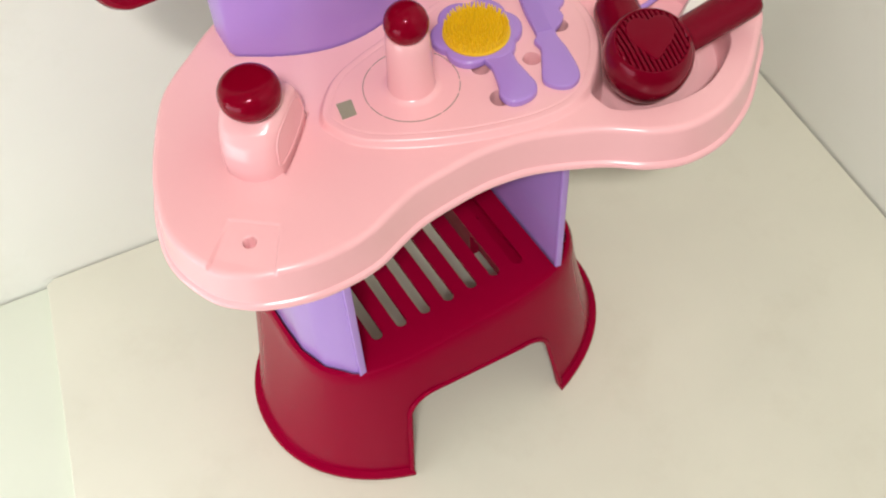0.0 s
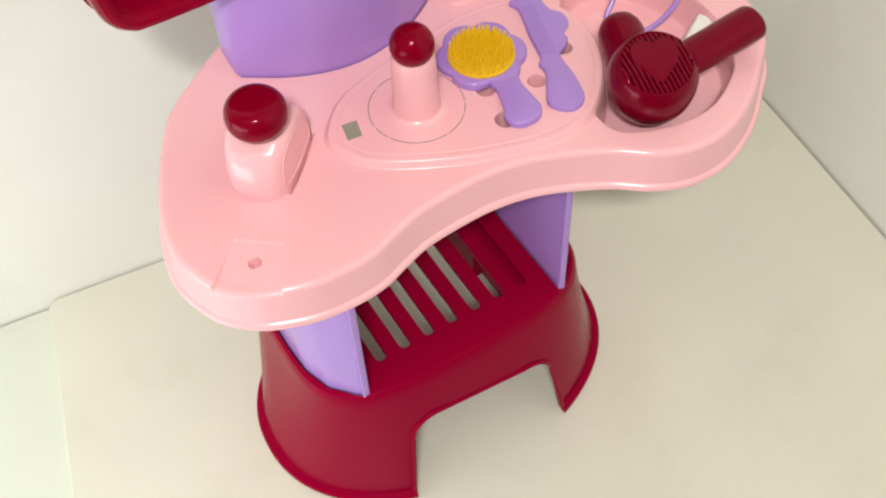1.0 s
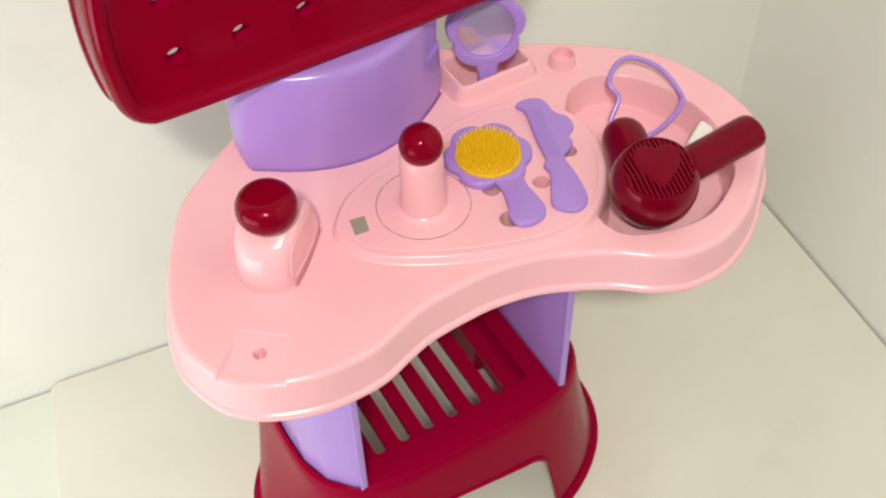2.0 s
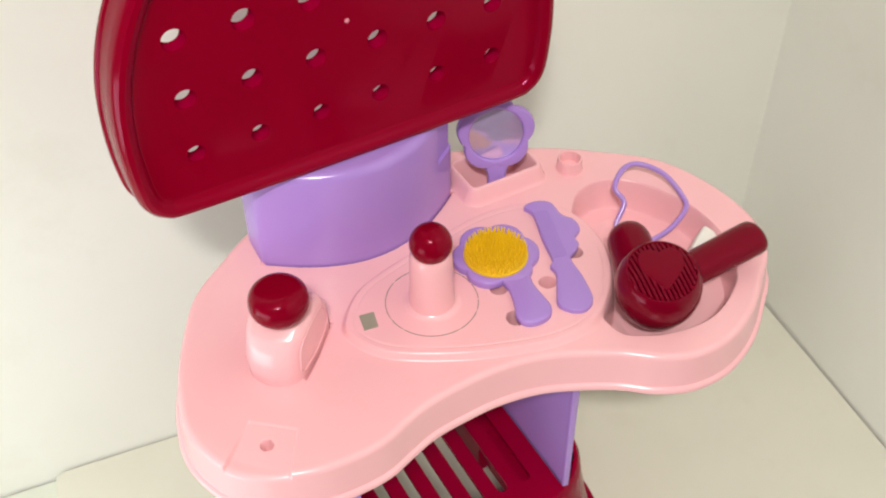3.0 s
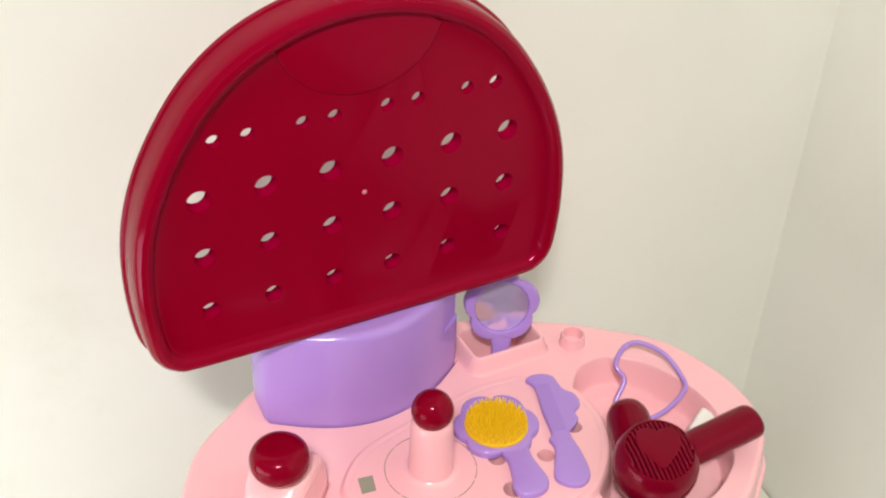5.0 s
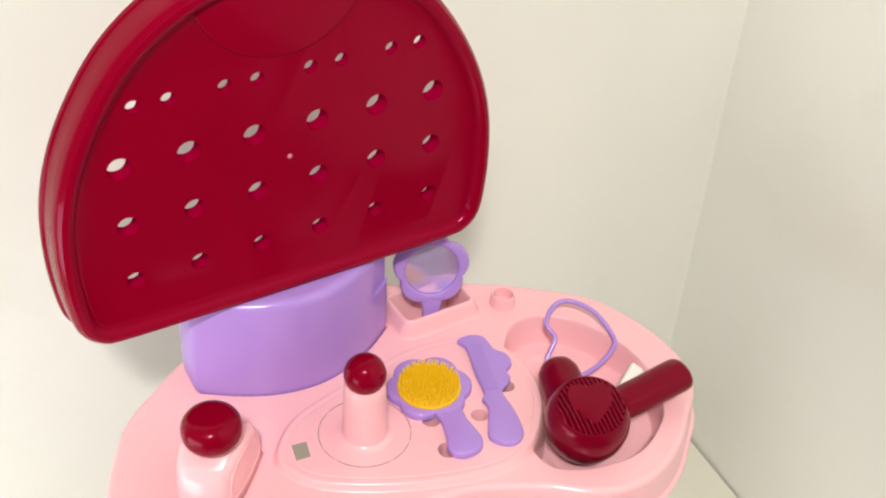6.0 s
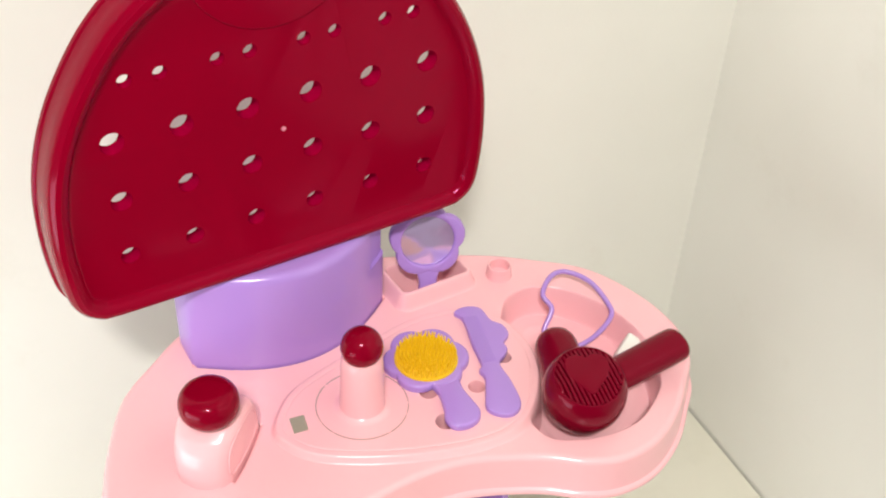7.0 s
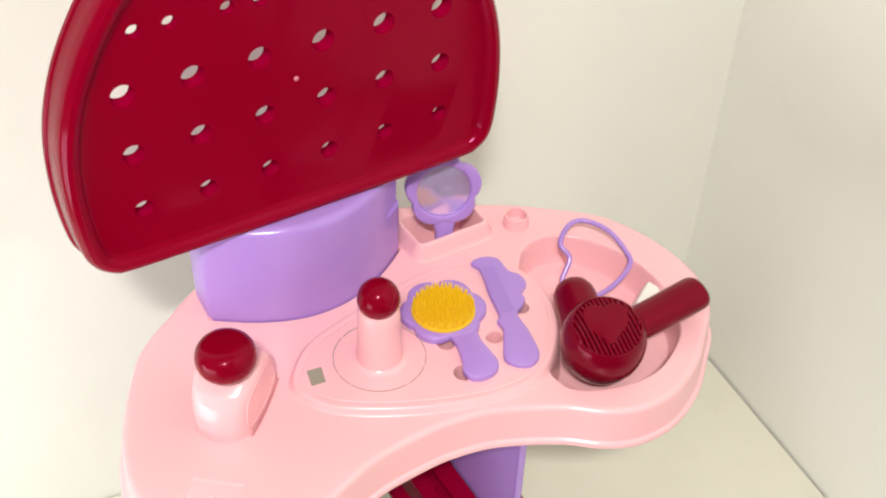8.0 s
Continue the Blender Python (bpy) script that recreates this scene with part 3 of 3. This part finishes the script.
def hairbrush():
    brush = thing("hairbrush", "lilac toy hairbrush with yellow bristles lying on the pink table", "hairbrush")
    cx, cy = 0.084, 0.101
    loop = []
    for a in np.linspace(0, 2 * math.pi, 120, endpoint=False):
        r = 0.0338 + 0.0056 * abs(math.cos(3 * (a + 0.35))) ** 0.8
        loop.append((cx + r * math.cos(a), cy + r * math.sin(a)))
    head = part("head", plate("head", loop, ZI - 0.001, ZI + 0.0075, 0.003), PURPLE, brush, "flower-shaped lilac head")
    hp = [(0.0735, 0.072), (0.0720, 0.058), (0.0660, 0.040), (0.0610, 0.030), (0.0625, 0.0195), (0.0700, 0.0145), (0.0805, 0.0140), (0.0885, 0.0175), (0.0930, 0.025),
          (0.0935, 0.036), (0.0935, 0.052), (0.0950, 0.068)]
    part("handle", plate("handle", spline(hp, 90), ZI - 0.0006, ZI + 0.0068, 0.0028), PURPLE, brush)
    pad = lathe("pad", [(0.0290, -0.001), (0.0288, 0.0015), (0.023, 0.0032), (0.012, 0.0042), (0.0001, 0.0045)], 48)
    part("pad", pad, YELLOW_PAD, head, "yellow bristle pad", pose(0.0825, 0.0985, ZI + 0.0070))
    rng = random.Random(4)
    pieces = []
    for ring in range(9):
        r = 0.0031 * ring + 0.001
        m = max(1, int(2 * math.pi * r / 0.0031))
        for q in range(m):
            a = 2 * math.pi * (q + 0.5 * (ring % 2)) / m + rng.uniform(-0.05, 0.05)
            x, y = 0.0825 + r * math.cos(a), 0.0985 + r * math.sin(a)
            h = 0.0112 - 4 * r * r
            lx, ly = rng.uniform(-0.0004, 0.0004) + 0.05 * r * math.cos(a), rng.uniform(-0.0004, 0.0004) + 0.05 * r * math.sin(a)
            rings = []
            for rr, s in ((0.00085, 0), (0.00075, 0.7), (0.00085, 0.9), (0.0003, 1.0)):
                rings.append([(x + lx * s + rr * math.cos(2 * math.pi * j / 6), y + ly * s + rr * math.sin(2 * math.pi * j / 6), ZI + 0.008 + h * s) for j in range(6)])
            pieces.append(loft(rings))
    b = part("bristles", merge("bristles", pieces), YELLOW, head, "dense short yellow plastic bristles")
    b["kind"] = "stuff"


def comb():
    c = thing("comb", "lilac plastic toy comb with wavy back on the pink table", "comb")
    pts = [(0.1400, 0.1430), (0.1535, 0.1445), (0.1650, 0.1360), (0.1650, 0.1170), (0.1710, 0.1060), (0.1690, 0.0930), (0.1590, 0.0860), (0.1570, 0.0770), (0.1500, 0.0710),
           (0.1400, 0.0640), (0.1370, 0.0420), (0.1310, 0.0180), (0.1240, 0.0095), (0.1140, 0.0075), (0.1045, 0.0135), (0.1000, 0.0250), (0.1100, 0.0420), (0.1185, 0.0560),
           (0.1190, 0.0660), (0.1250, 0.0720), (0.1320, 0.0990), (0.1420, 0.1300)]
    body = part("body", plate("body", spline(pts, 160), ZI - 0.0008, ZI + 0.0046, 0.0016), PURPLE, c)
    a, b = Vector((0.1440, 0.1330)), Vector((0.1265, 0.0720))
    d = (b - a).normalized()
    w = Vector((-d.y, d.x))
    pieces = []
    for i in range(26):
        p = a + d * (0.0024 * i + 0.001)
        q = [p + w * -0.001, p + w * 0.0130, p + w * 0.0130 + d * 0.0019, p + w * -0.001 + d * 0.0019]
        v = [(u.x, u.y, z) for z in (ZI + 0.0030, ZI + 0.0052) for u in q]
        pieces.append((v, [(0, 1, 2, 3), (7, 6, 5, 4), (0, 4, 5, 1), (1, 5, 6, 2), (2, 6, 7, 3), (3, 7, 4, 0)]))
    part("teeth", merge("teeth", pieces, smooth=False), PURPLE, body, "row of fine lilac teeth")


def hair_dryer():
    d = thing("hair_dryer", "crimson plastic toy hair dryer with ribbed grille in the pink tray", "hair dryer")
    m = Matrix.Translation((0.1832, -0.0030, T + 0.004)) @ Matrix.Rotation(radians(13), 4, (0.883, -0.469, 0)) @ Matrix.Diagonal((1.04, 1.04, 1.0, 1.0))
    prof = [(0.0001, -0.0375), (0.010, -0.0355), (0.0205, -0.0235), (0.0305, -0.0090), (0.0350, 0.004), (0.0360, 0.014), (0.0352, 0.023), (0.0330, 0.0305), (0.0305, 0.0350),
            (0.0290, 0.0368), (0.0280, 0.0368), (0.0275, 0.0340), (0.0001, 0.0340)]
    body = part("barrel", lathe("barrel", prof, 72, 45), RED_DULL, d, "", m)
    # ribs of the grille, with the smooth heart between them
    pieces = []
    for i in range(-7, 8):
        x = 0.0038 * i
        h = math.sqrt(max(0.0278 ** 2 - x * x, 0)) - 0.0004
        if h > 0.003:
            rings = []
            for y, z in ((-h, 0.0366), (-h * 0.8, 0.0376), (0, 0.0392), (h * 0.8, 0.0376), (h, 0.0366)):
                rings.append([(x - 0.00125, y, 0.0335), (x - 0.00125, y, z - 0.0004), (x - 0.0007, y, z), (x + 0.0007, y, z), (x + 0.00125, y, z - 0.0004), (x + 0.00125, y, 0.0335)])
            pieces.append(loft(rings))
    part("grille", merge("grille", pieces, sharp=50), RED_DULL, body, "row of narrow crimson ribs", m @ pose(0, 0, 0, 0, 0, -9))
    hp = [(0, -0.0215), (0.008, -0.0140), (0.0160, -0.0045), (0.0190, 0.0050), (0.0170, 0.0135), (0.0100, 0.0175), (0.004, 0.0165), (0, 0.0145)]
    loop = spline(hp + [(-x, y) for x, y in hp[1:-1][::-1]], 80)
    part("heart", plate("heart", loop, 0.0335, 0.0392, 0.0014), RED_DULL, body, "smooth crimson heart", m @ pose(0.0015, 0.003, 0, 0, 0, -24))
    path, rad = [], []
    a, b = Vector((0.176, 0.004, T + 0.010)), Vector((0.1960, 0.0575, T + 0.015))
    for s, r in ((0.0, 0.0240), (0.25, 0.0225), (0.5, 0.0208), (0.75, 0.0202), (0.9, 0.0198), (1.0, 0.0186), (1.10, 0.0158), (1.16, 0.0120), (1.20, 0.0075), (1.215, 0.0008)):
        path.append(a.lerp(b, s))
        rad.append(r)
    part("nozzle", sweep("nozzle", path, rad, 28), RED_DULL, d)
    path, rad = [], []
    a, b = Vector((0.201, -0.0050, T + 0.016)), Vector((0.2875, -0.0045, T + 0.0240))
    for s, r in ((0.0, 0.0165), (0.2, 0.0165), (0.5, 0.0168), (0.8, 0.0174), (0.95, 0.0174), (1.0, 0.0168), (1.03, 0.0150), (1.042, 0.0110), (1.048, 0.0005)):
        path.append(a.lerp(b, s))
        rad.append(r)
    part("handle", sweep("handle", path, rad, 28, flat=0.80), RED_DULL, d)


def headband():
    pts = [(0.2200, 0.1030, -0.017), (0.2335, 0.1115, -0.002), (0.2310, 0.1250, 0.008), (0.2460, 0.1340, 0.018), (0.2620, 0.1310, 0.020), (0.2760, 0.1100, 0.017),
           (0.2810, 0.0860, 0.006), (0.2770, 0.0740, 0.000), (0.2570, 0.0680, -0.010), (0.2360, 0.0690, -0.017), (0.2240, 0.0800, -0.024), (0.2190, 0.0920, -0.025)]
    loop = spline([(x, y, T + z) for x, y, z in pts], 110)
    h = thing("hair_band", "thin lilac heart-shaped plastic hair band leaning in the pink tray", "hair band")
    part("loop", sweep("loop", loop, 0.0025, 12, closed=True), PURPLE, h)


def white_clip():
    v = rounded_rect(0, 0, 0.015, 0.010, 0.003, 4)
    me = plate("small_white_clip", v, -0.006, 0.018, 0.003)
    ob = part("small_white_clip", me, WHITE, None, "", pose(0.2735, 0.0415, T - 0.0245, 18, -12, 28))
    tagged(ob, "small white plastic clip lying in the pink tray", "clip")


def hand_mirror():
    mir = thing("hand_mirror", "lilac flower-shaped toy hand mirror standing in the pink holder", "hand mirror")
    m = Matrix.Translation((0.1435, 0.2010, 0.4735)) @ pose(0, 0, 0, 78, 0, -20)
    loop, inner = [], []
    for a in np.linspace(0, 2 * math.pi, 120, endpoint=False):
        r = 0.0315 + 0.0062 * abs(math.cos(2.5 * (a - 0.31))) ** 0.8
        loop.append((r * math.cos(a), r * math.sin(a)))
        inner.append((0.0262 * math.cos(a), 0.0262 * math.sin(a)))
    loop, inner = np.array(loop), np.array(inner)
    rings = [at_z(loop, -0.004), at_z(loop, 0.002), at_z(offset(loop, -0.001), 0.0038), at_z(offset(loop, -0.003), 0.0045), at_z(inner * 1.06, 0.0042), at_z(inner, 0.0028),
             at_z(inner, 0.0), at_z(inner * 0.5, -0.0005)]
    fr = part("frame", mesh_of("frame", *loft(rings)), PURPLE, mir, "", m)
    part("glass", plate("glass", inner * 0.995, 0.0002, 0.0014, 0.0004), FOIL, mir, "crinkled silver mirror foil", m)
    hp = np.array([(-0.010, -0.030), (-0.0085, -0.045), (-0.009, -0.062), (0.0, -0.066), (0.009, -0.062), (0.0085, -0.045), (0.010, -0.030)])
    part("handle", plate("handle", spline(hp, 60), -0.004, 0.003, 0.002), PURPLE, mir, "", m)


hairbrush()
comb()
hair_dryer()
headband()
white_clip()
hand_mirror()
